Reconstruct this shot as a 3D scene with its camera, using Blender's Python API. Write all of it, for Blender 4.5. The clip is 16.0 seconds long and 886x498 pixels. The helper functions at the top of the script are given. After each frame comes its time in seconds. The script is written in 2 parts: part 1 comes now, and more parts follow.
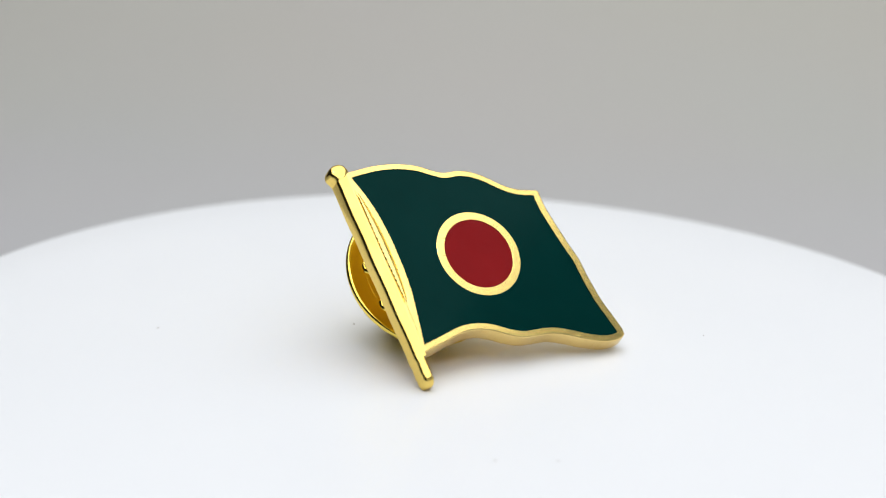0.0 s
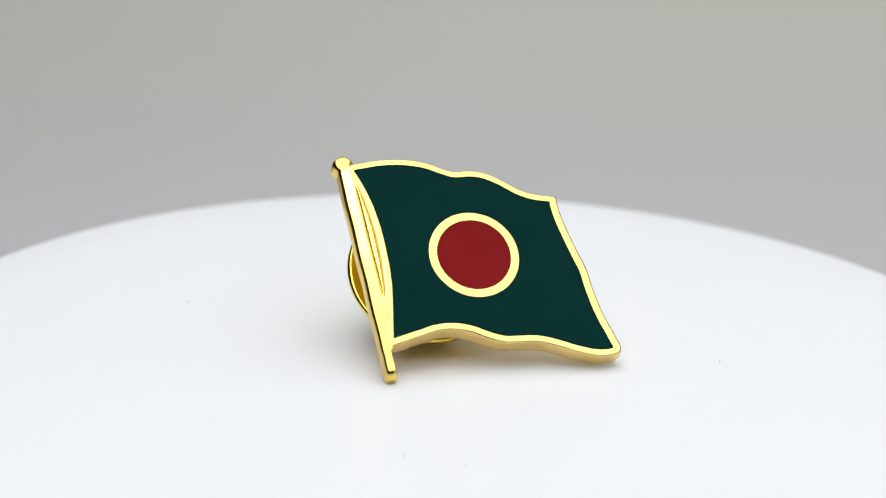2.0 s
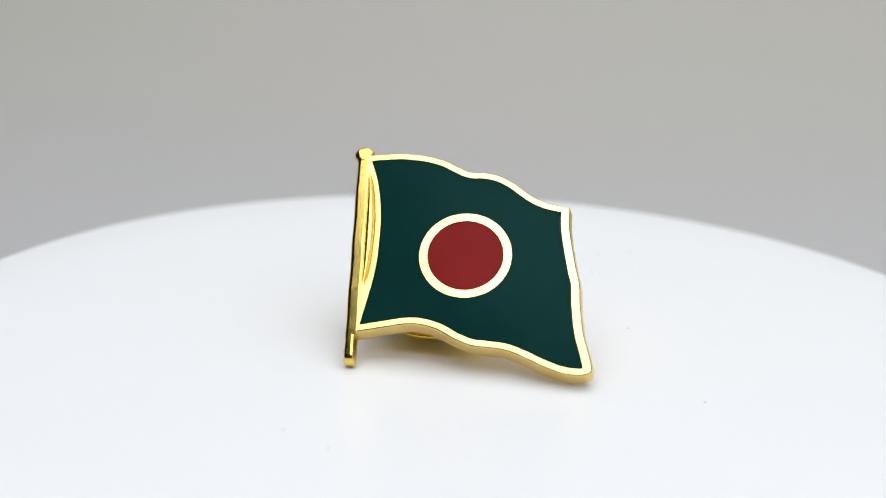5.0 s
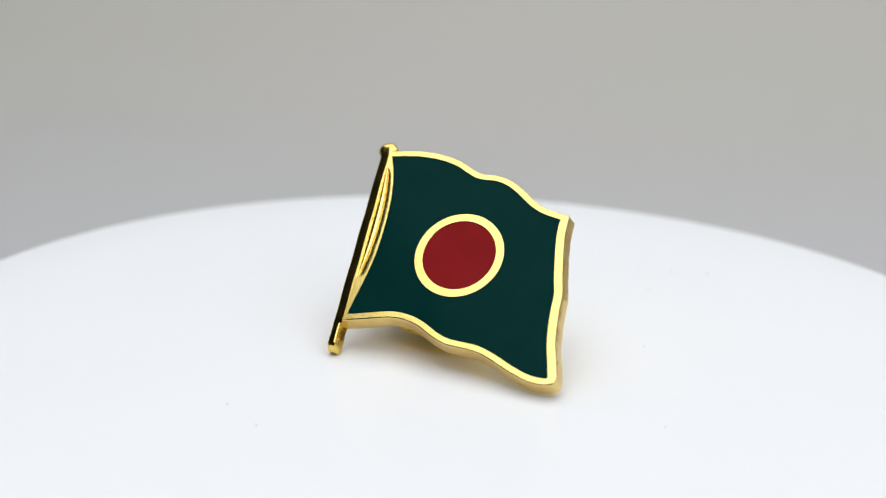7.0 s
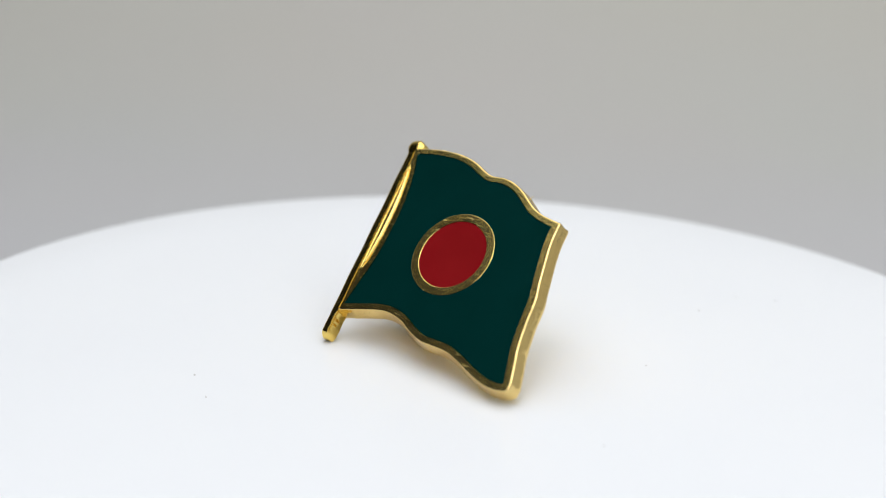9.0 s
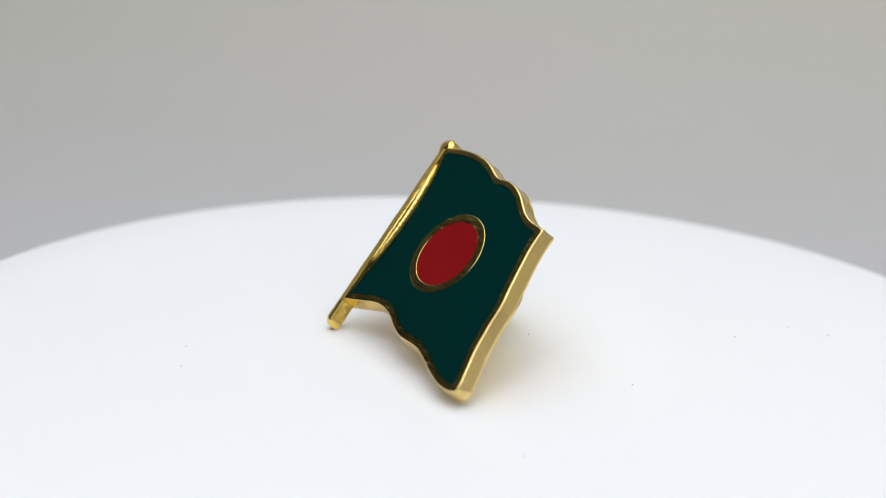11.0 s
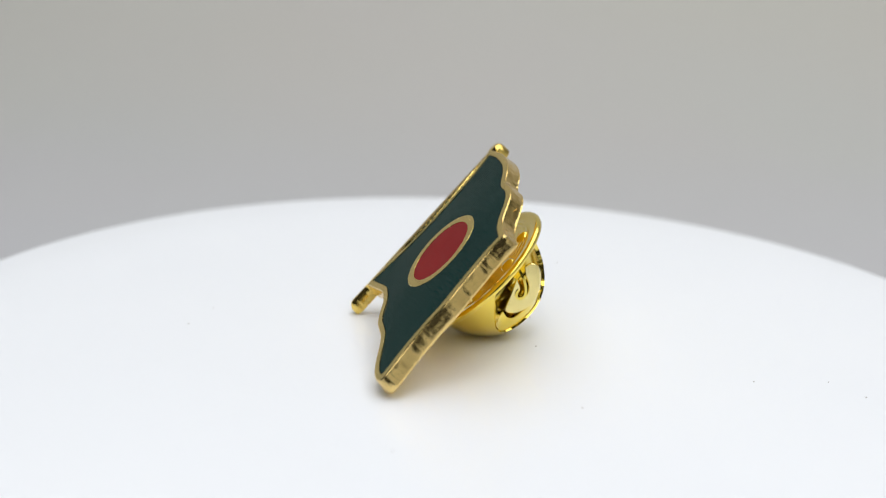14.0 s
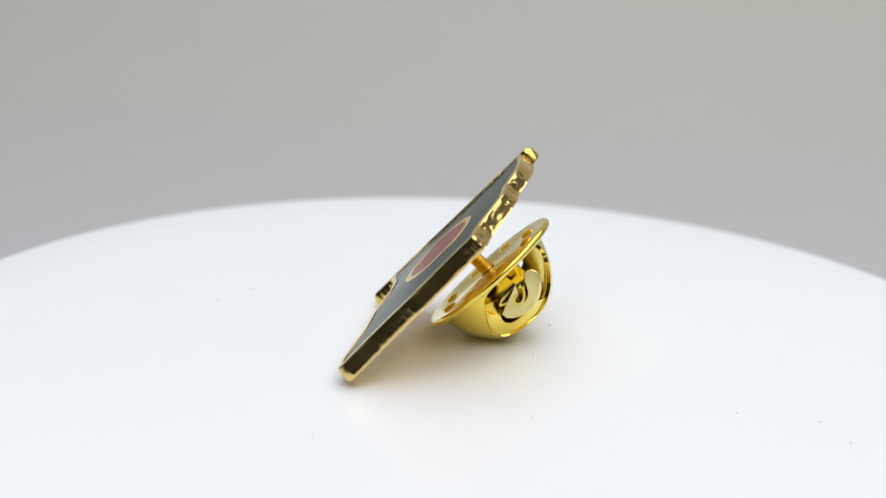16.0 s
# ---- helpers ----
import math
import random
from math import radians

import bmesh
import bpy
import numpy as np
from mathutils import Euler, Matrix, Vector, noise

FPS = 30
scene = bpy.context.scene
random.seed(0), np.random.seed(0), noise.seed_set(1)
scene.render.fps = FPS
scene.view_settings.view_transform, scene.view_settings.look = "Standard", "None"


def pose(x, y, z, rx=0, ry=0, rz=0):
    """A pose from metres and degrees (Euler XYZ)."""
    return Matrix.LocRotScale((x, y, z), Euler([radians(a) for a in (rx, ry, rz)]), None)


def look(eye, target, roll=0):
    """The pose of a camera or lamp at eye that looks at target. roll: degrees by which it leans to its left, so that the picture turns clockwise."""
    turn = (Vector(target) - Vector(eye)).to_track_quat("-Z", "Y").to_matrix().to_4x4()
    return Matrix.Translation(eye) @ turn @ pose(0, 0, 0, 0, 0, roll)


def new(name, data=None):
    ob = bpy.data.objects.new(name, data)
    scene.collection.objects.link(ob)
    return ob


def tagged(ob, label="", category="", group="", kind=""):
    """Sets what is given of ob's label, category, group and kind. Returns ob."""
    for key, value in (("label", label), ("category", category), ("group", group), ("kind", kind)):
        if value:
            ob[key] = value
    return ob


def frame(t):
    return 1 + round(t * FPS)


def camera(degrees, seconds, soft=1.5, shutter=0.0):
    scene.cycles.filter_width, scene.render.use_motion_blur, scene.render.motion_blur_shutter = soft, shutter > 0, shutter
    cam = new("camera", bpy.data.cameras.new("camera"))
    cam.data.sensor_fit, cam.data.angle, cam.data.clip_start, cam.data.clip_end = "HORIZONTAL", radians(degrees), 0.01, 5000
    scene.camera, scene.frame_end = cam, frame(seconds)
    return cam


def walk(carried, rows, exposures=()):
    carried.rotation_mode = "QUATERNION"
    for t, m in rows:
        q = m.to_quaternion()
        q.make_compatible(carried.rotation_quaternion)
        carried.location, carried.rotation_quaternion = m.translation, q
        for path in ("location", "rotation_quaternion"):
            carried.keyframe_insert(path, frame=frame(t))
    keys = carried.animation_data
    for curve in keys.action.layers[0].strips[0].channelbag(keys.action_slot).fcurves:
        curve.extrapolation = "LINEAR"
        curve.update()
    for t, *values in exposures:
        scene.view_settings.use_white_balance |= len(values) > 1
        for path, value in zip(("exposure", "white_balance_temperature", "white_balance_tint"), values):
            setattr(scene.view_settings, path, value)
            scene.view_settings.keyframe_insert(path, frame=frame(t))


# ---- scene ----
# ---- camera ----
EYE = Vector((0.0, -0.1, 0.03834))
AIM = EYE + 0.1 * Vector((-0.013493, 0.956113, -0.292687))
cam = camera(36.705, 16.0, soft=1.1)
cam.data.dof.use_dof = True
cam.data.dof.focus_distance = 0.1035
cam.data.dof.aperture_fstop = 27.0
walk(cam, [(0.0, look(EYE, AIM, 2.2586)), (16.0, look(EYE, AIM, 2.2586))])

# ---- light ----
world = bpy.data.worlds.new("studio_world")
scene.world = world
world.use_nodes = True
world.node_tree.nodes["Background"].inputs["Color"].default_value = (0.9, 0.95, 1.0, 1)
world.node_tree.nodes["Background"].inputs["Strength"].default_value = 0.12


def area_lamp(name, eye, target, sx, sy, watts, color):
    data = bpy.data.lights.new(name, "AREA")
    data.shape, data.size, data.size_y, data.energy, data.color = "RECTANGLE", sx, sy, watts, color
    ob = new(name, data)
    ob.matrix_world = look(eye, target)
    return ob


# soft ceiling panel of the photo booth
area_lamp("ceiling_panel_light", (0.045, -0.07, 0.42), (0.045, -0.0699, 0.0), 0.67, 0.90, 3.78, (0.965, 0.985, 1.0))
# the brighter lamp in the panel's front half
area_lamp("bright_lamp", (-0.035, -0.15, 0.41), (-0.035, -0.1499, 0.0), 0.10, 0.10, 0.13, (0.98, 0.99, 1.0))

scene.view_settings.exposure = 0.0
scene.cycles.caustics_reflective = True


# ---- materials ----
def material(name, color, rough=0.5, metal=0.0, coat=0.0):
    m = bpy.data.materials.new(name)
    m.use_nodes = True
    b = m.node_tree.nodes["Principled BSDF"]
    b.inputs["Base Color"].default_value = (*color, 1)
    b.inputs["Roughness"].default_value = rough
    b.inputs["Metallic"].default_value = metal
    b.inputs["Coat Weight"].default_value = coat
    return m, m.node_tree.nodes, m.node_tree.links, b


def noise_node(nodes, links, scale, stretch=(1, 1, 1), detail=4.0, turn=0.0):
    tc = nodes.new("ShaderNodeTexCoord")
    mp = nodes.new("ShaderNodeMapping")
    mp.inputs["Scale"].default_value = stretch
    mp.inputs["Rotation"].default_value = (0, 0, radians(turn))
    n = nodes.new("ShaderNodeTexNoise")
    n.inputs["Scale"].default_value = scale
    n.inputs["Detail"].default_value = detail
    links.new(tc.outputs["Object"], mp.inputs["Vector"])
    links.new(mp.outputs["Vector"], n.inputs["Vector"])
    return n


def vary_color(nodes, links, b, n, a, c, lo=0.3, hi=0.7):
    ramp = nodes.new("ShaderNodeValToRGB")
    ramp.color_ramp.elements[0].position, ramp.color_ramp.elements[1].position = lo, hi
    ramp.color_ramp.elements[0].color, ramp.color_ramp.elements[1].color = (*a, 1), (*c, 1)
    links.new(n.outputs["Fac"], ramp.inputs["Fac"])
    links.new(ramp.outputs["Color"], b.inputs["Base Color"])


def vary_rough(nodes, links, b, n, lo, hi):
    r = nodes.new("ShaderNodeMapRange")
    r.inputs["From Min"].default_value, r.inputs["From Max"].default_value = 0.3, 0.7
    r.inputs["To Min"].default_value, r.inputs["To Max"].default_value = lo, hi
    links.new(n.outputs["Fac"], r.inputs["Value"])
    links.new(r.outputs["Result"], b.inputs["Roughness"])


def relief(nodes, links, b, n, strength, distance):
    bump = nodes.new("ShaderNodeBump")
    bump.inputs["Strength"].default_value, bump.inputs["Distance"].default_value = strength, distance
    links.new(n.outputs["Fac"], bump.inputs["Height"])
    links.new(bump.outputs["Normal"], b.inputs["Normal"])


def gold(name, a, c, rough, bump_scale, bump, stretch=(1, 1, 1), turn=0.0, metal=1.0):
    m, nodes, links, b = material(name, a, rough, metal)
    big = noise_node(nodes, links, 260.0)
    vary_color(nodes, links, b, big, a, c)
    fine = noise_node(nodes, links, bump_scale, stretch, 5.0, turn)
    vary_rough(nodes, links, b, fine, rough * 0.75, rough * 1.35)
    relief(nodes, links, b, fine, bump, 0.00002)
    return m


GOLD_FACE = gold("brushed_gold_plate", (0.88, 0.66, 0.20), (0.92, 0.71, 0.24), 0.21, 2500.0, 0.05, (0.25, 2.0, 1.0), 18.0)
GOLD_EDGE = gold("struck_gold_edge", (0.74, 0.53, 0.18), (0.86, 0.64, 0.26), 0.15, 5200.0, 0.7, (1.0, 1.0, 0.15))
GOLD_BRIGHT = gold("polished_gold_plate", (0.86, 0.62, 0.15), (0.90, 0.67, 0.19), 0.15, 1800.0, 0.10)
GOLD_DEEP = gold("stamped_gold_brass", (0.91, 0.69, 0.09), (0.95, 0.74, 0.13), 0.13, 1300.0, 0.2)
# paler copy of the brass; the wing's bright reflection is put into its colour
GOLD_WING = gold("lit_wing_brass", (0.95, 0.78, 0.30), (0.97, 0.82, 0.35), 0.16, 1300.0, 0.1)
# thin clear lacquer on the stamped brass
GOLD_DEEP.node_tree.nodes["Principled BSDF"].inputs["Coat Weight"].default_value = 0.7
GOLD_DEEP.node_tree.nodes["Principled BSDF"].inputs["Coat Roughness"].default_value = 0.08
GOLD_BACK = gold("sandblasted_gold_back", (0.90, 0.60, 0.05), (0.94, 0.65, 0.08), 0.5, 2500.0, 0.4, metal=0.2)


def enamel(name, a, c, tint):
    m, nodes, links, b = material(name, a, 0.15)
    vary_color(nodes, links, b, noise_node(nodes, links, 220.0), a, c, 0.32, 0.68)
    # polishing scratches that only show in the sheen
    fine = noise_node(nodes, links, 1500.0, (0.4, 4.0, 1.0), 4.0, -14.0)
    vary_rough(nodes, links, b, fine, 0.1, 0.2)
    relief(nodes, links, b, fine, 0.06, 0.00002)
    r = nodes.new("ShaderNodeMapRange")
    r.inputs["From Min"].default_value, r.inputs["From Max"].default_value = 0.35, 0.65
    r.inputs["To Min"].default_value, r.inputs["To Max"].default_value = 0.38, 0.62
    links.new(fine.outputs["Fac"], r.inputs["Value"])
    links.new(r.outputs["Result"], b.inputs["Specular IOR Level"])
    b.inputs["IOR"].default_value = 1.125
    b.inputs["Specular Tint"].default_value = (*tint, 1)
    return m


GREEN = enamel("green_enamel", (0.0006, 0.0235, 0.0210), (0.0009, 0.0265, 0.0240), (0.45, 1.0, 0.95))
RED = enamel("red_enamel", (0.225, 0.007, 0.009), (0.25, 0.009, 0.011), (1.0, 0.8, 0.8))


def plain(name, a, c, rough, scale, bump_scale, bump, distance):
    m, nodes, links, b = material(name, a, rough)
    vary_color(nodes, links, b, noise_node(nodes, links, scale), a, c)
    fine = noise_node(nodes, links, bump_scale, detail=6.0)
    relief(nodes, links, b, fine, bump, distance)
    return m


WHITE = plain("white_satin_plastic", (0.835, 0.85, 0.885), (0.85, 0.863, 0.895), 0.33, 40.0, 1500.0, 0.05, 0.00003)


def paper():
    """Grey paper, cool where it lies on the bench and warmer grey towards the back."""
    m, nodes, links, b = material("grey_backdrop_paper", (0.53, 0.53, 0.52), 0.85)
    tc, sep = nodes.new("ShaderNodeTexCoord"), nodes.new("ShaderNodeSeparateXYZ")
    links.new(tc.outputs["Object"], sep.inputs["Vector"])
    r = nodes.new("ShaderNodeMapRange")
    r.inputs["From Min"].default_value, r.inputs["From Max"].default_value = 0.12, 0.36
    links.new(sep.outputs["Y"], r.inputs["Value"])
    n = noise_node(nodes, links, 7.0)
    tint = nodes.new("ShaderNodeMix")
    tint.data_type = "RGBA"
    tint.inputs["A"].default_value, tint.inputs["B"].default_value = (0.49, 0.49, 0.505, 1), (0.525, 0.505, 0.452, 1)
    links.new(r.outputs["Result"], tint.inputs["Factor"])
    mott = nodes.new("ShaderNodeMix")
    mott.data_type, mott.blend_type = "RGBA", "MULTIPLY"
    mott.inputs["Factor"].default_value = 0.06
    links.new(tint.outputs["Result"], mott.inputs["A"])
    links.new(n.outputs["Color"], mott.inputs["B"])
    links.new(mott.outputs["Result"], b.inputs["Base Color"])
    relief(nodes, links, b, noise_node(nodes, links, 400.0), 0.1, 0.0002)
    return m


PAPER = paper()
WALL = plain("pale_wall", (0.84, 0.84, 0.82), (0.88, 0.88, 0.86), 0.8, 5.0, 200.0, 0.1, 0.0003)
DARK = plain("dark_room_wall", (0.012, 0.012, 0.013), (0.02, 0.02, 0.021), 0.8, 5.0, 200.0, 0.1, 0.0003)
DUST, _, _, _ = material("brown_dust", (0.28, 0.24, 0.21), 0.9)


# ---- mesh helpers ----
def mesh_object(name, bm, mat, parent=None, label="", smooth=None):
    bmesh.ops.recalc_face_normals(bm, faces=bm.faces[:])
    if smooth is not None:
        for f in bm.faces:
            f.smooth = True
        for e in bm.edges:
            if len(e.link_faces) == 2 and e.calc_face_angle(0) > radians(smooth):
                e.smooth = False
    me = bpy.data.meshes.new(name)
    bm.to_mesh(me)
    bm.free()
    me.materials.append(mat)
    ob = new(name, me)
    if parent:
        ob.parent = parent
    if label:
        tagged(ob, label)
    return ob


def part(name, bm, mat, parent, label="", smooth=35):
    return mesh_object(name, bm, mat, parent, label, smooth)


def spline(points, steps=10):
    """A smooth open curve through the points (Catmull-Rom)."""
    p = [Vector(q) for q in points]
    p = [2 * p[0] - p[1]] + p + [2 * p[-1] - p[-2]]
    out = []
    for i in range(1, len(p) - 2):
        a, b, c, d = p[i - 1:i + 3]
        for k in range(steps):
            s = k / steps
            out.append(0.5 * (2 * b + (c - a) * s + (2 * a - 5 * b + 4 * c - d) * s * s + (3 * b - a - 3 * c + d) * s ** 3))
    return out + [p[-2]]


def offset(curve, d):
    """The curve moved d to its right side (open)."""
    out = []
    for i, q in enumerate(curve):
        t = (curve[min(i + 1, len(curve) - 1)] - curve[max(i - 1, 0)]).normalized()
        out.append(q + d * Vector((t.y, -t.x)))
    return out


def inset(loop, d):
    """A closed clockwise loop moved d inwards."""
    out, n = [], len(loop)
    for i, q in enumerate(loop):
        t = (loop[(i + 1) % n] - loop[i - 1]).normalized()
        out.append(q + d * Vector((t.y, -t.x)))
    return out


def ring_verts(bm, loop, z):
    return [bm.verts.new((q[0] * MM, q[1] * MM, z * MM)) for q in loop]


def strip(bm, a, b, closed=True):
    n = len(a)
    return [bm.faces.new((a[i], a[(i + 1) % n], b[(i + 1) % n], b[i])) for i in range(n if closed else n - 1)]


def lathe(bm, profile, n=64, start=0.0, stop=2 * math.pi, cx=0.0, cy=0.0):
    """Turn (r, z) pairs about the z axis, in millimetres."""
    full = abs(stop - start - 2 * math.pi) < 1e-6
    count = n if full else n + 1
    rows = []
    for r, z in profile:
        rows.append([bm.verts.new(((cx + r * math.cos(start + (stop - start) * k / n)) * MM,
                                   (cy + r * math.sin(start + (stop - start) * k / n)) * MM, z * MM)) for k in range(count)])
    for a, b in zip(rows, rows[1:]):
        strip(bm, a, b, full)
    return rows


MM = 0.001

# ---- the booth ----
FLOOR_Z = -0.034


def build_booth():
    # seamless paper: bench, sweep and back wall in one sheet
    line = [(-0.62 + 0.05 * k, FLOOR_Z) for k in range(17)]
    for k in range(1, 17):
        a = radians(90 * k / 16)
        line.append((0.20 + 0.22 * math.sin(a), FLOOR_Z + 0.22 * (1 - math.cos(a))))
    line.append((0.42, 0.59))
    bm = bmesh.new()
    sheet = [[bm.verts.new((x, y, z)) for y, z in line] for x in (-0.565, 0.565)]
    strip(bm, sheet[0], sheet[1], False)
    low = [[bm.verts.new((x, y + (0.004 if y > 0.25 else 0.0), z - 0.004)) for y, z in line] for x in (-0.565, 0.565)]
    strip(bm, low[0], low[1], False)
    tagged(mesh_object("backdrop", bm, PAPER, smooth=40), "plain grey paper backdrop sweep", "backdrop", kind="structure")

    def slab(name, lo, hi, mat, label, category):
        bm = bmesh.new()
        bmesh.ops.create_cube(bm, size=1.0)
        for v in bm.verts:
            v.co = Vector([lo[i] if v.co[i] < 0 else hi[i] for i in range(3)])
        tagged(mesh_object(name, bm, mat), label, category, kind="structure")

    slab("floor", (-0.60, -0.63, FLOOR_Z - 0.03), (0.60, 0.46, FLOOR_Z - 0.006), WALL, "pale grey bench top under the paper", "bench")
    slab("wall_north", (-0.60, 0.465, -0.05), (0.60, 0.50, 0.60), DARK, "unseen dark plain wall", "wall")
    slab("wall_west", (-0.60, -0.62, -0.05), (-0.57, 0.46, 0.60), DARK, "dark plain side wall of the dim room", "wall")
    slab("wall_east", (0.57, -0.62, -0.05), (0.60, 0.46, 0.60), WALL, "pale grey plain side wall", "wall")
    # Unseen south wall, added: dark by the camera, pale at right, for gold reflections.
    slab("wall_southeast", (0.202, -0.66, -0.05), (0.60, -0.63, 0.60), WALL, "unseen pale grey wall", "wall")
    slab("wall_south", (-0.60, -0.66, -0.05), (0.2, -0.63, 0.60), DARK, "unseen dark plain wall", "wall")
    slab("ceiling", (-0.60, -0.66, 0.61), (0.60, 0.46, 0.64), DARK, "dark plain ceiling", "ceiling")


build_booth()


# ---- turntable ----
DISC_R = 46.5


def build_turntable():
    thing = tagged(new("turntable"), "round white satin plastic turntable turning slowly", "turntable")
    bm = bmesh.new()
    r = DISC_R
    lathe(bm, [(0.001, 0), (10, 0), (20, 0), (30, 0), (40, 0), (r - 0.9, 0), (r - 0.45, -0.1), (r - 0.12, -0.4), (r, -0.9), (r, -7.0), (r - 0.3, -7.6),
                      (r - 1.0, -8.0), (0.001, -8.0)], 160)
    part("platter", bm, WHITE, thing).location = (0.45 * MM, 0.9 * MM, 0)
    bm = bmesh.new()
    lathe(bm, [(0.001, -8.0), (r - 5, -8.0), (r - 5, -12.0), (r - 1.5, -13.5), (r - 1.0, -15.0), (r - 1.0, -33.0), (r - 2.0, -33.9), (0.001, -33.9)], 128)
    part("base", bm, WHITE, thing, "white plastic turntable base")
    return thing


turntable = build_turntable()

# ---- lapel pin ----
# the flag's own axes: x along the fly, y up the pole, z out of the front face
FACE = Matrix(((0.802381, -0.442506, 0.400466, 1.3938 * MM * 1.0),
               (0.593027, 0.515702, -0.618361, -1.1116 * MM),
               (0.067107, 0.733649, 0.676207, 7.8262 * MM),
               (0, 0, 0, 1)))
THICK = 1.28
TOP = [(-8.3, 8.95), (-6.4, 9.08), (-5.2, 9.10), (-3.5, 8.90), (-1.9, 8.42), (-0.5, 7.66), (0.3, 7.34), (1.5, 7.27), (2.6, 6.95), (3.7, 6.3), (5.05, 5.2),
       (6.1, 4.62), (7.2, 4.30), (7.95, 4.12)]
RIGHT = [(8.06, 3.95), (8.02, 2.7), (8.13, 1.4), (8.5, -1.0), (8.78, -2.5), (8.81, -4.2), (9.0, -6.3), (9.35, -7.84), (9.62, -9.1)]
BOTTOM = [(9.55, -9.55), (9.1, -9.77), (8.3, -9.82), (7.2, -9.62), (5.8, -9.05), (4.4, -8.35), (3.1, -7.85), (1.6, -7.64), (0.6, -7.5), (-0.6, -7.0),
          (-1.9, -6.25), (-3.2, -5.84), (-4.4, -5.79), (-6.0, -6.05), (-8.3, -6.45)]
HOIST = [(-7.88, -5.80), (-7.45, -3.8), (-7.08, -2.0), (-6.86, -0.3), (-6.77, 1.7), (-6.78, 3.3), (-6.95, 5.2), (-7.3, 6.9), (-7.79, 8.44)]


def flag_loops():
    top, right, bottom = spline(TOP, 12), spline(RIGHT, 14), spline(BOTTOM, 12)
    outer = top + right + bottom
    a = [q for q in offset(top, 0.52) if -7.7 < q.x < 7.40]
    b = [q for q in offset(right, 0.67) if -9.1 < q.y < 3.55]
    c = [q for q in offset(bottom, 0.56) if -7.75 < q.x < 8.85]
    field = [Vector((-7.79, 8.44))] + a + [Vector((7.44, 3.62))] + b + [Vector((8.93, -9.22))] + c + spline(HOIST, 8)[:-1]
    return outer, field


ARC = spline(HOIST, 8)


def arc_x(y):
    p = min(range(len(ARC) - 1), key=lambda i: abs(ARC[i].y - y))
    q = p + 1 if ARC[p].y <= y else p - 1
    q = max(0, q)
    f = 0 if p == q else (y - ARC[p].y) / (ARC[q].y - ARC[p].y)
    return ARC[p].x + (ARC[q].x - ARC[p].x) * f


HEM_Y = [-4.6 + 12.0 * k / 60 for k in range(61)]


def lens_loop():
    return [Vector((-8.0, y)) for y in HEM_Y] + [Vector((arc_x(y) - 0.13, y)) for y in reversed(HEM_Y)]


def fill_between(bm, rings):
    edges = []
    for ring in rings:
        for i, v in enumerate(ring):
            e = bm.edges.get((ring[i - 1], v)) or bm.edges.new((ring[i - 1], v))
            edges.append(e)
    bmesh.ops.triangle_fill(bm, use_beauty=True, use_dissolve=False, edges=edges)


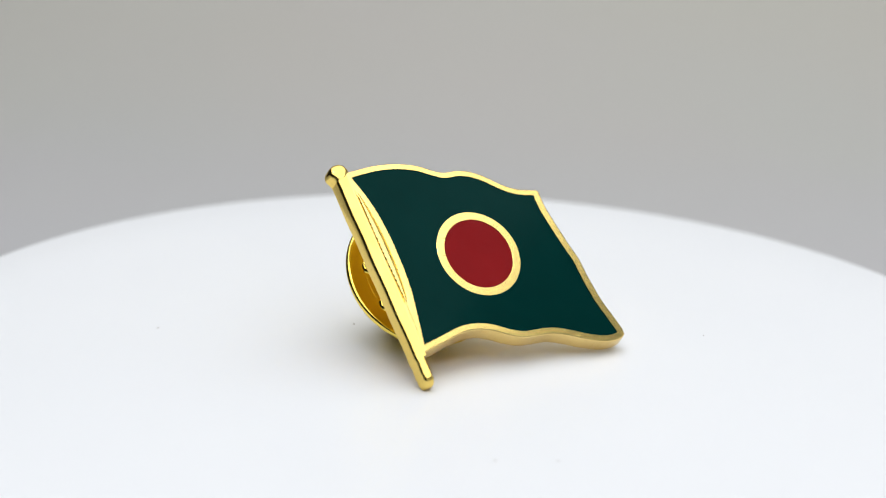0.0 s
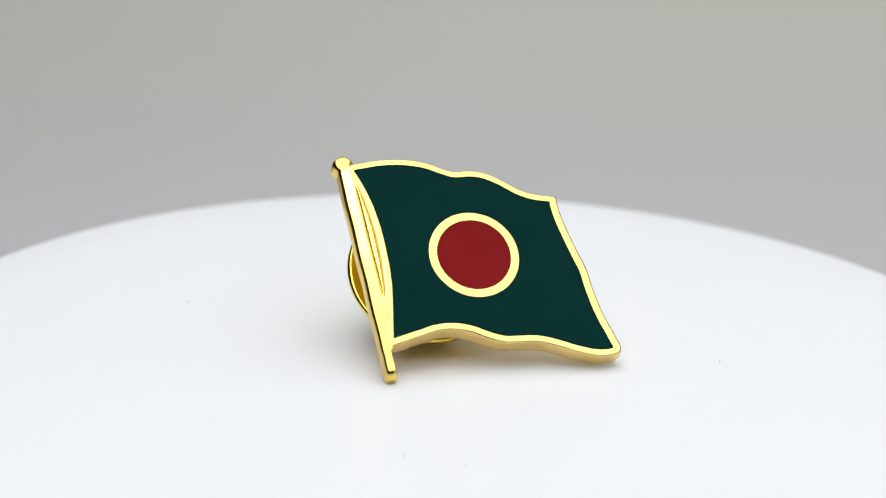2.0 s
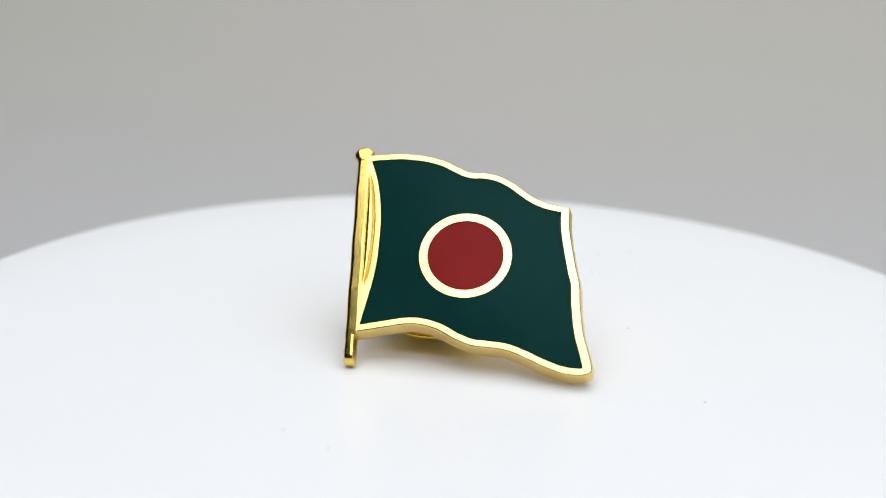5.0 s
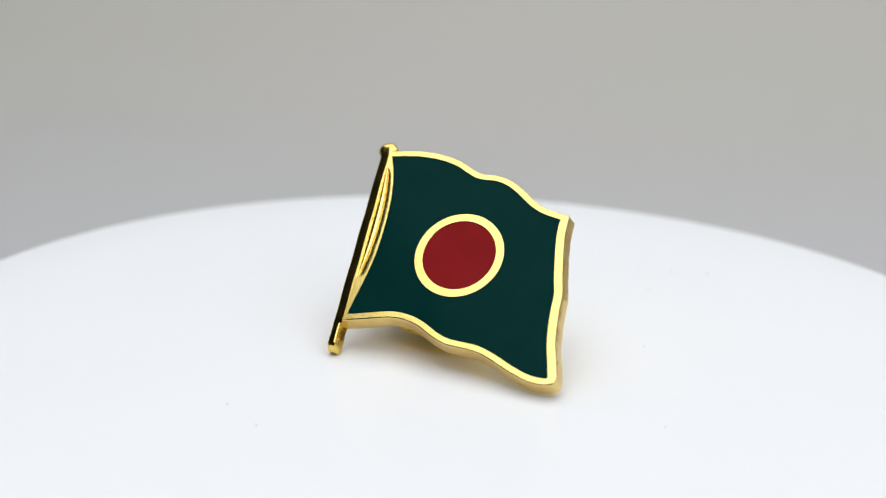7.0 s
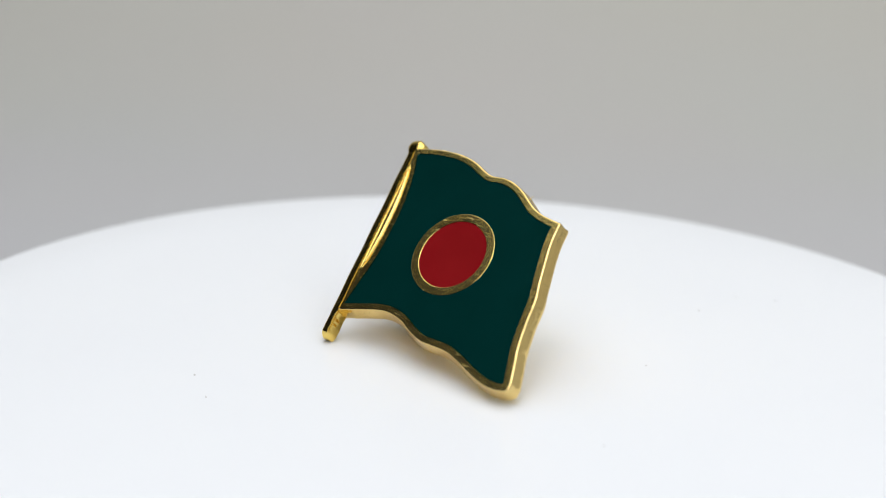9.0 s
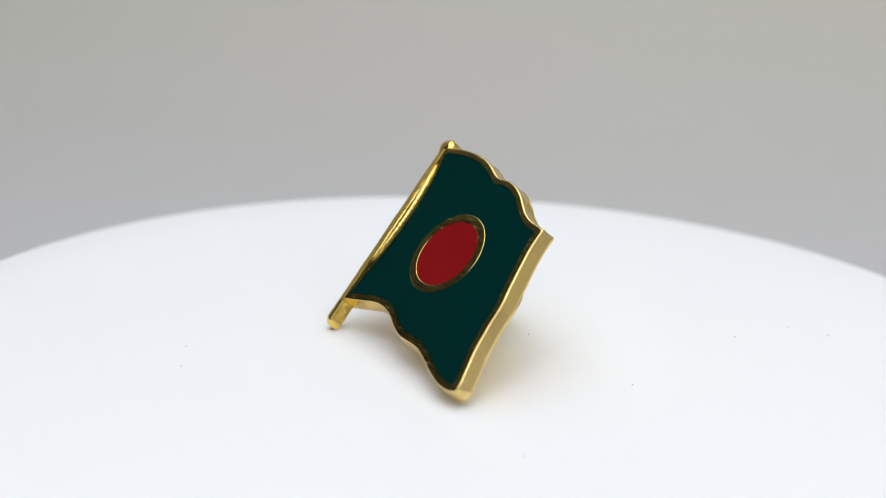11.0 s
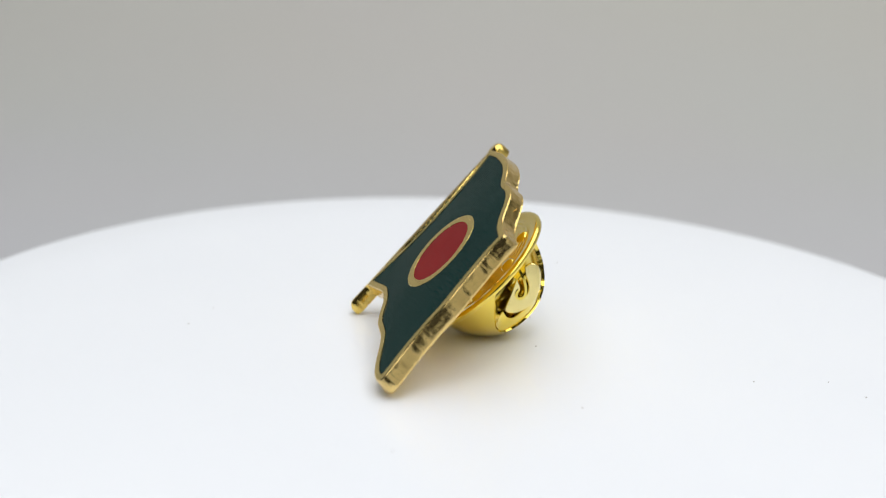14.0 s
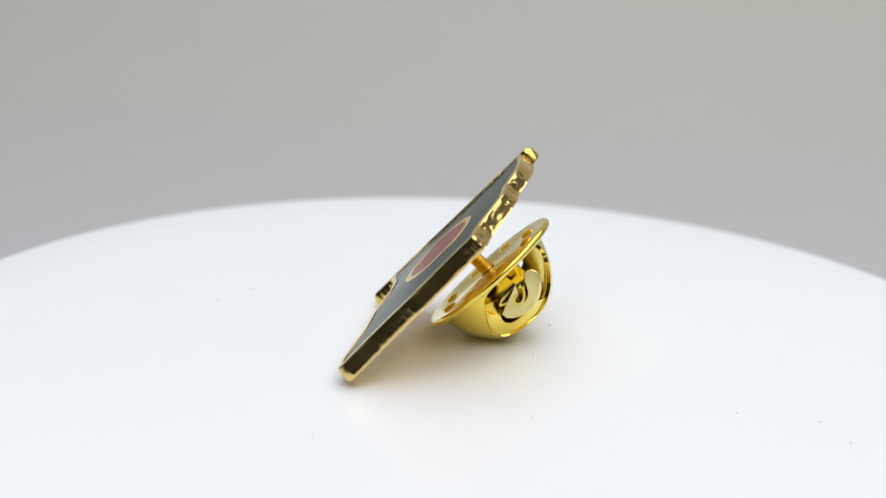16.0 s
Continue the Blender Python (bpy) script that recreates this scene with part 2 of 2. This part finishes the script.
def build_flag(thing):
    rng = random.Random(4)
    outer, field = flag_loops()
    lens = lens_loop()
    # struck plate with small tool marks along its edge
    marks, k = [], 0
    while len(marks) < len(outer):
        group = max(0.25, min(1.0, 1.3 * math.sin(k * 0.27) + 0.9 * math.sin(k * 0.71 + 1.0)))
        marks += [rng.uniform(-1, 1) * group] * rng.choice((1, 2, 2, 3, 5))
        k += 1

    def worn(loop, z):
        """The outline at the depth z with striations along the fly and foot and dents along the top."""
        out, n = [], len(loop)
        for i, q in enumerate(loop):
            t = (loop[(i + 1) % n] - loop[i - 1]).normalized()
            top = 1.0 if i < n * 0.36 else 0.3
            fade = min(1.0, (-z - 0.1) / 0.3)
            dent = 0.055 * noise.noise(Vector((q.x * 1.5, q.y * 1.5, z * 1.9))) + 0.03 * noise.noise(Vector((q.x * 4.0, q.y * 4.0, z * 4.5)))
            out.append(q + Vector((t.y, -t.x)) * fade * (0.036 * marks[i] * (1.2 - top) + dent * top + rng.uniform(-0.004, 0.004)))
        return out
    bm = bmesh.new()
    flare = [(0.0, -0.14), (0.02, -0.22), (0.045, -0.32), (0.07, -0.44), (0.095, -0.57), (0.12, -0.7), (0.145, -0.83), (0.17, -0.96), (0.18, -1.08), (0.17, -THICK + 0.1)]
    upper = range(len(spline(TOP, 12)))
    rings = []
    for d, z in flare:
        wide, slim = inset(outer, -d), inset(outer, -0.35 * d)
        loop = [slim[i] if i in upper else wide[i] for i in range(len(outer))]
        rings.append(ring_verts(bm, worn(loop, z) if d else outer, z))
    rings.append(ring_verts(bm, inset(outer, -0.12), -THICK))
    for a, b in zip(rings, rings[1:]):
        strip(bm, a, b)
    part("plate", bm, GOLD_EDGE, thing, "die-struck gold metal plate edge", 32)
    bm = bmesh.new()
    back = ring_verts(bm, inset(outer, -0.12), -THICK)
    lip = ring_verts(bm, inset(outer, 0.3), -THICK + 0.08)
    strip(bm, back, lip)
    fill_between(bm, [lip])
    part("back", bm, GOLD_BACK, thing, "matt sandblasted gold back")
    bm = bmesh.new()
    lathe(bm, [(0.001, 0.0), (0.05, 0.0), (0.035, 0.2), (0.001, 0.42)], 6)
    burr = part("burr", bm, GOLD_EDGE, thing, "tiny metal burr on the edge")
    burr.matrix_basis = pose(4.0 * MM, 6.1 * MM, -0.8 * MM, -90, 0, -28)
    # raised gold outline of the front
    bm = bmesh.new()
    o3 = ring_verts(bm, inset(outer, 0.13), 0.0)
    f1, f2 = ring_verts(bm, field, 0.0), ring_verts(bm, field, -0.25)
    l1, l2 = ring_verts(bm, lens, 0.0), ring_verts(bm, lens, -0.25)
    fill_between(bm, [o3, f1, l1])
    strip(bm, f1, f2), strip(bm, l1, l2)
    part("rim", bm, GOLD_FACE, thing, "polished gold rim round the enamel")
    bm = bmesh.new()
    rounds = [ring_verts(bm, inset(outer, d), z) for d, z in ((0.13, 0.0), (0.075, -0.015), (0.03, -0.05), (0.005, -0.1), (0.0, -0.15))]
    for a, b in zip(rounds, rounds[1:]):
        strip(bm, a, b)
    part("edge_bevel", bm, GOLD_EDGE, thing, "", 60)
    # green field
    bm = bmesh.new()
    g = ring_verts(bm, inset(field, 0.035), -0.05)
    # the enamel swells very slightly towards the ring
    core = [bm.verts.new((3.58 * MM * math.cos(2 * math.pi * k / 96), 3.58 * MM * math.sin(2 * math.pi * k / 96), 0.035 * MM)) for k in range(96)]
    fill_between(bm, [g, core])
    low = ring_verts(bm, inset(field, 0.035), -0.24)
    strip(bm, g, low)
    part("green_field", bm, GREEN, thing, "dark green glossy enamel field")
    bm = bmesh.new()
    lathe(bm, [(2.92, -0.1), (2.93, 0.045), (2.96, 0.06), (3.57, 0.06), (3.60, 0.045), (3.61, -0.1)], 96)
    part("ring", bm, GOLD_FACE, thing, "gold ring round the red disc", 15)
    bm = bmesh.new()
    lathe(bm, [(0.001, 0.04), (2.0, 0.04), (2.9, 0.04), (2.9, -0.1)], 96)
    part("red_disc", bm, RED, thing, "dark red glossy enamel disc")
    # flat hem beside the pole with a long pointed ridge between two cut grooves
    bm = bmesh.new()
    rows = []
    for k in range(241):
        y = 7.4 - 12.0 * k / 240
        u = min(1.0, max(0.0, (7.35 - y) / 10.0))
        on = 0.0 if y < -2.65 else min(1.0, 12 * u, 12 * (1 - u))
        xr = arc_x(y) - 0.12
        left = -7.97 + 0.05 * u + rng.uniform(-0.012, 0.012)
        wide = 0.06 + 0.58 * math.sin(math.pi * u) ** 0.7
        right = min(left + wide, xr - 0.12) + rng.uniform(-0.012, 0.012)
        deep = 0.11 + rng.uniform(-0.03, 0.03)
        bead = 0.026 * math.sin(y * 14.0 + math.sin(y * 3.1)) + rng.uniform(-0.01, 0.01)
        mid = right - left
        cut = [(xr, 0.0), (right + 0.09, 0.0), (right + 0.035, -0.03), (right, -deep), (right - 0.05, -0.02 + bead), (right - 0.2 * mid, 0.05), (right - 0.42 * mid, 0.085),
               (left + 0.4 * mid, 0.07), (left + 0.22 * mid, 0.03), (left + 0.05, -0.03 + bead), (left, -deep), (left - 0.05, -0.02), (-8.2, 0.0)]
        rows.append([bm.verts.new((x * MM, y * MM, (z * on - 0.004) * MM)) for x, z in cut])
    for a, b in zip(rows, rows[1:]):
        strip(bm, a, b, False)
    part("hem", bm, GOLD_FACE, thing, "flat gold hem with a grooved pointed ridge", 60)


def bar(bm, stations, back, side, dome, cap=False):
    """A bar along y with a leaning flat front: stations of (y, x, half width, end drop). cap: rolled over at both edges."""
    rows = []
    for y, x, w, drop in stations:
        k = min(1, w / 0.4)
        sec = [(-w, back + drop * 0.3)]
        for j in range(11):
            # a flat front leaning to the hoist, rolled over at the outer edge
            u = (j / 10) ** 0.8
            e = max(0.0, (u - 0.72) / 0.28)
            r = max(0.0, (0.3 - u) / 0.3) if cap else 0.0
            roll = 0.32 * (1 - math.sqrt(1 - 0.97 * e * e)) + 0.4 * (1 - math.sqrt(1 - 0.97 * r * r))
            sec.append((w * (1 - 2 * u), side + dome - drop - k * (0.175 * u + roll)))
        sec[1:] = sec[:0:-1]
        sec += [(w, back + drop * 0.3)]
        rows.append([bm.verts.new(((x + q) * MM, y * MM, z * MM)) for q, z in sec])
    for a, b in zip(rows, rows[1:]):
        strip(bm, a, b, True)
    for r in (rows[0], rows[-1]):
        bm.faces.new(r)


def build_pole(thing):
    bm = bmesh.new()
    st = [(-8.80, -8.55, 0.30, 0.55), (-8.72, -8.55, 0.38, 0.36), (-8.5, -8.55, 0.42, 0.12), (-8.25, -8.55, 0.43, 0.0)]
    rng = random.Random(11)
    st += [(-8.1 + 0.17 * k, -8.55, 0.43 + rng.uniform(-0.06, 0.03), 0.0) for k in range(10)]
    st += [(-6.45 + 15.2 * k / 24, -8.55 + 0.02 * math.sin(k * 0.9), 0.43, 0.0) for k in range(25)]
    bar(bm, st[:14], -THICK, -0.18, 0.2, cap=True)
    bar(bm, st[13:], -THICK, -0.182, 0.2)
    pole = part("flagpole", bm, GOLD_BRIGHT, thing, "polished flat-fronted gold flagpole", 40)
    bm = bmesh.new()
    knob = [(8.4, 0.44, 0.05), (8.55, 0.49, 0.0), (8.68, 0.58, -0.03), (8.82, 0.69, -0.05), (8.98, 0.77, -0.06), (9.15, 0.8, -0.06), (9.32, 0.79, -0.05), (9.5, 0.72, -0.02), (9.66, 0.6, 0.05),
            (9.78, 0.45, 0.14), (9.86, 0.28, 0.27), (9.9, 0.12, 0.42)]
    bar(bm, [(y, -8.55 + 0.1 * min(1, (y - 8.4) / 0.5), w, d) for y, w, d in knob], -THICK, -0.18, 0.2, cap=True)
    part("finial", bm, GOLD_BRIGHT, pole, "rounded gold finial", 40)


CLUTCH = (Matrix.Translation((-2.68 * MM, 1.04 * MM, -4.48 * MM)) @ Matrix.Rotation(-0.041, 4, "Y") @ Matrix.Rotation(-0.045, 4, "X")
          @ Matrix.Rotation(math.pi, 4, "X"))


def ribbon(bm, path, width, thick, side):
    """A bent strip along the path of (point, normal) pairs, in millimetres."""
    rows = []
    for i, q in enumerate(path):
        t = (path[min(i + 1, len(path) - 1)] - path[max(i - 1, 0)]).normalized()
        n = side.cross(t).normalized()
        rows.append([bm.verts.new((q + side * sx * width / 2 + n * sn * thick / 2) * MM) for sx, sn in ((-1, -1), (1, -1), (1, 1), (-1, 1))])
    for a, b in zip(rows, rows[1:]):
        strip(bm, a, b)
    bm.faces.new(rows[0]), bm.faces.new(rows[-1])


def plate(bm, loop, origin, ex, ey, thick):
    """A flat plate of the outline loop in the plane of ex and ey."""
    ez = ex.cross(ey)
    rings = []
    for d, k in ((0.0, 0.06), (0.06, 0.0), (thick - 0.06, 0.0), (thick, 0.06)):
        rings.append([bm.verts.new((origin + ex * q.x + ey * q.y - ez * d) * MM) for q in (inset(loop, k) if k else loop)])
    for a, b in zip(rings, rings[1:]):
        strip(bm, a, b)
    fill_between(bm, [rings[0]])
    fill_between(bm, [rings[-1]])


def radius(curve, z):
    for p, q in zip(curve, curve[1:]):
        if p[1] <= z <= q[1]:
            return p[0] + (q[0] - p[0]) * (z - p[1]) / max(q[1] - p[1], 1e-9)
    return curve[0][0] if z < curve[0][1] else 0.0


def inside(loop, y, z):
    hit = False
    for p, q in zip(loop, loop[1:]):
        if (p.y > z) != (q.y > z) and y < p.x + (z - p.y) / (q.y - p.y) * (q.x - p.x):
            hit = not hit
    return hit


def nearest(loop, y, z):
    best = None
    for p, q in zip(loop, loop[1:]):
        d = q - p
        f = max(0, min(1, ((y - p.x) * d.x + (z - p.y) * d.y) / max(d.length_squared, 1e-9)))
        h = p + d * f
        e = (h.x - y) ** 2 + (h.y - z) ** 2
        if best is None or e < best[0]:
            best = (e, h)
    return best


def domed_shell(prof, window, thick):
    """A dome turned from the profile, with the window cut through its two sides."""
    curve, loop = spline(prof, 8), spline(window, 8)
    bm = bmesh.new()
    lathe(bm, curve, 200)
    gone = []
    for f in bm.faces:
        c = f.calc_center_median() / MM
        # the opening on the pole's side is lower
        if inside(loop, c.y, c.z) if c.x > 0 else inside(loop, -c.y, c.z * 2.1):
            gone.append(f)
    bmesh.ops.delete(bm, geom=gone, context="FACES")
    for v in bm.verts:
        # draw the ragged border onto the window's outline
        if v.is_boundary and 0.45 < v.co.z / MM < 5.0:
            s = 1 if v.co.x > 0 else -1
            low = 1.0 if s > 0 else 2.1
            e, h = nearest(loop, v.co.y / MM * s, v.co.z / MM * low)
            r = radius(curve, h.y / low)
            if e < 0.06 and abs(h.x) < r:
                v.co = Vector((s * math.sqrt(r * r - h.x * h.x), h.x * s, h.y / low)) * MM
    for v in bm.verts:
        # the dome sits slightly to one side of the flange
        v.co.x, v.co.y = v.co.x * 0.985, v.co.y * 0.975 + 0.2 * MM
    bmesh.ops.recalc_face_normals(bm, faces=bm.faces[:])
    bmesh.ops.solidify(bm, geom=bm.faces[:], thickness=thick * MM)
    return bm


def build_clutch(thing):
    # post between the flag's back and the clutch
    bm = bmesh.new()
    lathe(bm, [(0.95, -THICK + 0.05), (0.95, -THICK - 0.18), (0.62, -THICK - 0.3), (0.55, -THICK - 0.5), (0.55, -6.6), (0.3, -7.2), (0.02, -7.6)], 24, cx=-2.68, cy=1.04)
    part("post", bm, GOLD_BRIGHT, thing, "short gold post on the back")
    # x along the fly, z away from the flag
    bm = bmesh.new()
    dish = [(0.9 + 0.055 * k, -0.14 + 0.0004 * k + 0.026 * math.sin(k * 0.9)) for k in range(78)]
    lathe(bm, [(0.7, -0.15)] + dish + [(5.5, -0.12), (5.95, -0.25), (6.2, -0.2), (6.31, 0.0), (6.25, 0.22), (6.0, 0.34), (5.6, 0.36), (5.3, 0.3), (0.7, 0.25),
               (0.7, -0.15)], 96)
    clutch = part("clutch", bm, GOLD_DEEP, thing, "gold butterfly clutch with rolled round flange", 50)
    clutch.matrix_basis = CLUTCH
    for k in range(8):
        a = radians(22.5 + 45 * k)
        bm = bmesh.new()
        lathe(bm, [(0.001, -0.36), (0.35, -0.34), (0.55, -0.24), (0.68, -0.08), (0.7, 0.02)], 16, cx=4.4 * math.cos(a), cy=4.4 * math.sin(a))
        part("dimple", bm, GOLD_DEEP, clutch)
    # domed outer shell, cut open on two sides, and a smaller one inside it
    prof = [(5.3, 0.3), (5.17, 0.9), (4.95, 1.6), (4.64, 2.4), (4.18, 3.2), (3.56, 4.0), (2.88, 4.6), (2.1, 5.0), (1.2, 5.22), (0.5, 5.29), (0.001, 5.3)]
    outer_window = [(-4.7, 0.42), (-2.0, 0.42), (0.3, 0.6), (1.2, 1.4), (1.95, 2.4), (2.35, 3.3), (2.3, 4.0), (1.6, 4.6), (0.4, 4.8), (-1.6, 4.8), (-3.1, 4.12), (-4.05, 3.15),
                    (-4.72, 1.95), (-4.95, 0.9), (-4.7, 0.42)]
    part("shell", domed_shell(prof, outer_window, 0.3), GOLD_DEEP, clutch, "domed gold shell with side openings", 75)
    curve = spline(prof, 8)
    # squeeze wings inside the openings
    for s in (1, -1):
        ex, ey = Vector((0, s, 0)), Vector((0, 0, 1))
        loop = spline([(-1.45, 1.85), (-0.2, 2.45), (1.0, 3.0)], 3)
        loop += spline([(0.95, 3.4), (0.5, 3.85), (-0.1, 4.12), (-0.65, 4.22), (-1.25, 4.18), (-2.05, 4.0), (-2.7, 3.6), (-3.15, 3.0), (-3.35, 2.4), (-3.1, 1.8), (-2.5, 1.65)], 4)
        loop += spline([(-2.1, 2.2), (-1.78, 2.9), (-1.38, 3.28), (-0.9, 3.38), (-0.55, 3.2), (-0.6, 2.88), (-1.0, 2.78), (-1.22, 2.5), (-1.4, 2.05)], 4)
        bm = bmesh.new()
        plate(bm, loop[::-1], Vector((s * 3.1, 0, -0.22)), ex, ey, 0.3)
        for v in bm.verts:
            x, y, z = v.co / MM
            most = math.sqrt(max(0.1, (radius(curve, min(z, 5.0)) - 0.2) ** 2 - x * x))
            v.co.y = max(-most, min(most, y)) * MM
            v.co.x -= s * MM * 0.02 * max(0.0, 1 - ((y * s + 0.9) ** 2 + (z - 2.9) ** 2) / 2.6)
        wing = part("wing", bm, GOLD_WING, clutch, "bright curled gold squeeze wing", 40)
        # hooked tongue in the wing's slot
        bm = bmesh.new()
        hook = [Vector((s * (1.7 + 0.72 * min(1, k / 8)), q.x * s, q.y - 0.22)) for k, q in enumerate(spline([(-2.35, 0.45), (-2.05, 1.6), (-1.65, 2.6), (-1.15, 3.2), (-0.65, 3.3), (-0.4, 2.98),
                                                                                                       (-0.62, 2.7), (-0.95, 2.62)], 5))]
        ribbon(bm, hook, 1.5, 0.2, Vector((s, 0, 0)))
        part("hook", bm, GOLD_DEEP, wing, "", 50)
        # strap from the wing to the flange
        bm = bmesh.new()
        leg = [Vector((s * (2.85 - 1.9 * (k / 10) ** 1.5), -s * (2.1 - 0.6 * k / 10), 1.85 - 1.6 * k / 10)) for k in range(11)]
        ribbon(bm, leg, 1.3, 0.28, Vector((0, 1, 0)))
        part("strap", bm, GOLD_DEEP, wing, "", 50)
    # wall that slopes from the lip of the opening in to the wing
    lip = [q for q in spline(outer_window, 8) if q.y > 1.0 and q.x > -2.6]
    bm = bmesh.new()
    rows = []
    for f in (0.0, 0.2, 0.45, 0.7, 1.0):
        row = []
        for q in lip:
            g = q.lerp(Vector((-0.9, 2.75)), 0.04 + 0.36 * f)
            x = math.sqrt(max(1.0, radius(curve, min(q.y, 5.0)) ** 2 - q.x ** 2)) * 0.985 - 0.12
            row.append(bm.verts.new((x * (1 - f) + 2.98 * f + 0.06 * noise.noise(Vector((g.x * 1.3, g.y * 1.3, f))), g.x * 0.975 + 0.2, g.y)))
        rows.append(row)
    for v in bm.verts:
        v.co *= MM
    for a, b in zip(rows, rows[1:]):
        strip(bm, a, b, False)
    bmesh.ops.recalc_face_normals(bm, faces=bm.faces[:])
    bmesh.ops.solidify(bm, geom=bm.faces[:], thickness=0.1 * MM)
    part("inner_wall", bm, GOLD_DEEP, clutch, "sloped gold wall inside the opening", 75)
    # folded sheet behind the wing
    bm = bmesh.new()
    fold = [Vector((0.6 + 0.9 * math.sin(k / 12 * math.pi), -0.6, 0.35 + 3.6 * k / 12)) for k in range(13)]
    ribbon(bm, fold, 3.4, 0.25, Vector((0, 1, 0)))
    part("fold", bm, GOLD_DEEP, clutch, "", 60)
    # tube that grips the post
    bm = bmesh.new()
    lathe(bm, [(1.5, 0.2), (1.35, 0.9), (1.2, 2.0), (1.15, 3.2), (0.9, 3.4), (0.7, 3.2), (0.7, 0.2)], 40)
    part("barrel", bm, GOLD_DEEP, clutch, "", 50)
    return clutch


def build_pin():
    thing = tagged(new("lapel_pin"), "gold flag-shaped lapel pin with dark green enamel and red disc", "lapel pin")
    build_flag(thing)
    build_pole(thing)
    build_clutch(thing)
    for o in thing.children:
        o.matrix_parent_inverse = FACE
    return thing


pin = build_pin()


# ---- dust ----
MORE_DUST = [(2.78, -21.08), (-3.31, 23.05), (-24.03, 0.15), (-8.5, 3.06), (-2.25, 5.9)]


def build_dust():
    rng = random.Random(8)
    bm = bmesh.new()
    spots = [(6.91, -20.76), (20.36, 4.03), (-6.01, 28.19), (-4.36, 31.16), (7.68, 12.97)] + MORE_DUST
    for x, y in spots:
        n = 6
        a0 = rng.uniform(0, 6)
        lo = [bm.verts.new(((x + rng.uniform(0.06, 0.13) * math.cos(a0 + k)) * MM, (y + rng.uniform(0.05, 0.1) * math.sin(a0 + k)) * MM, 0.004 * MM)) for k in range(n)]
        tip = bm.verts.new((x * MM, y * MM, 0.05 * MM))
        for k in range(n):
            bm.faces.new((lo[k], lo[(k + 1) % n], tip))
    return tagged(mesh_object("dust", bm, DUST), "tiny brown dust specks on the white turntable", "dust", kind="stuff")


dust = build_dust()


# ---- turning ----
def motions():
    rows = [(0.25 * k, pose(0, 0, 0, 0, 0, -8.0044 * 0.25 * k)) for k in range(65)]
    walk(turntable, rows)
    walk(pin, rows)
    walk(dust, rows)


motions()
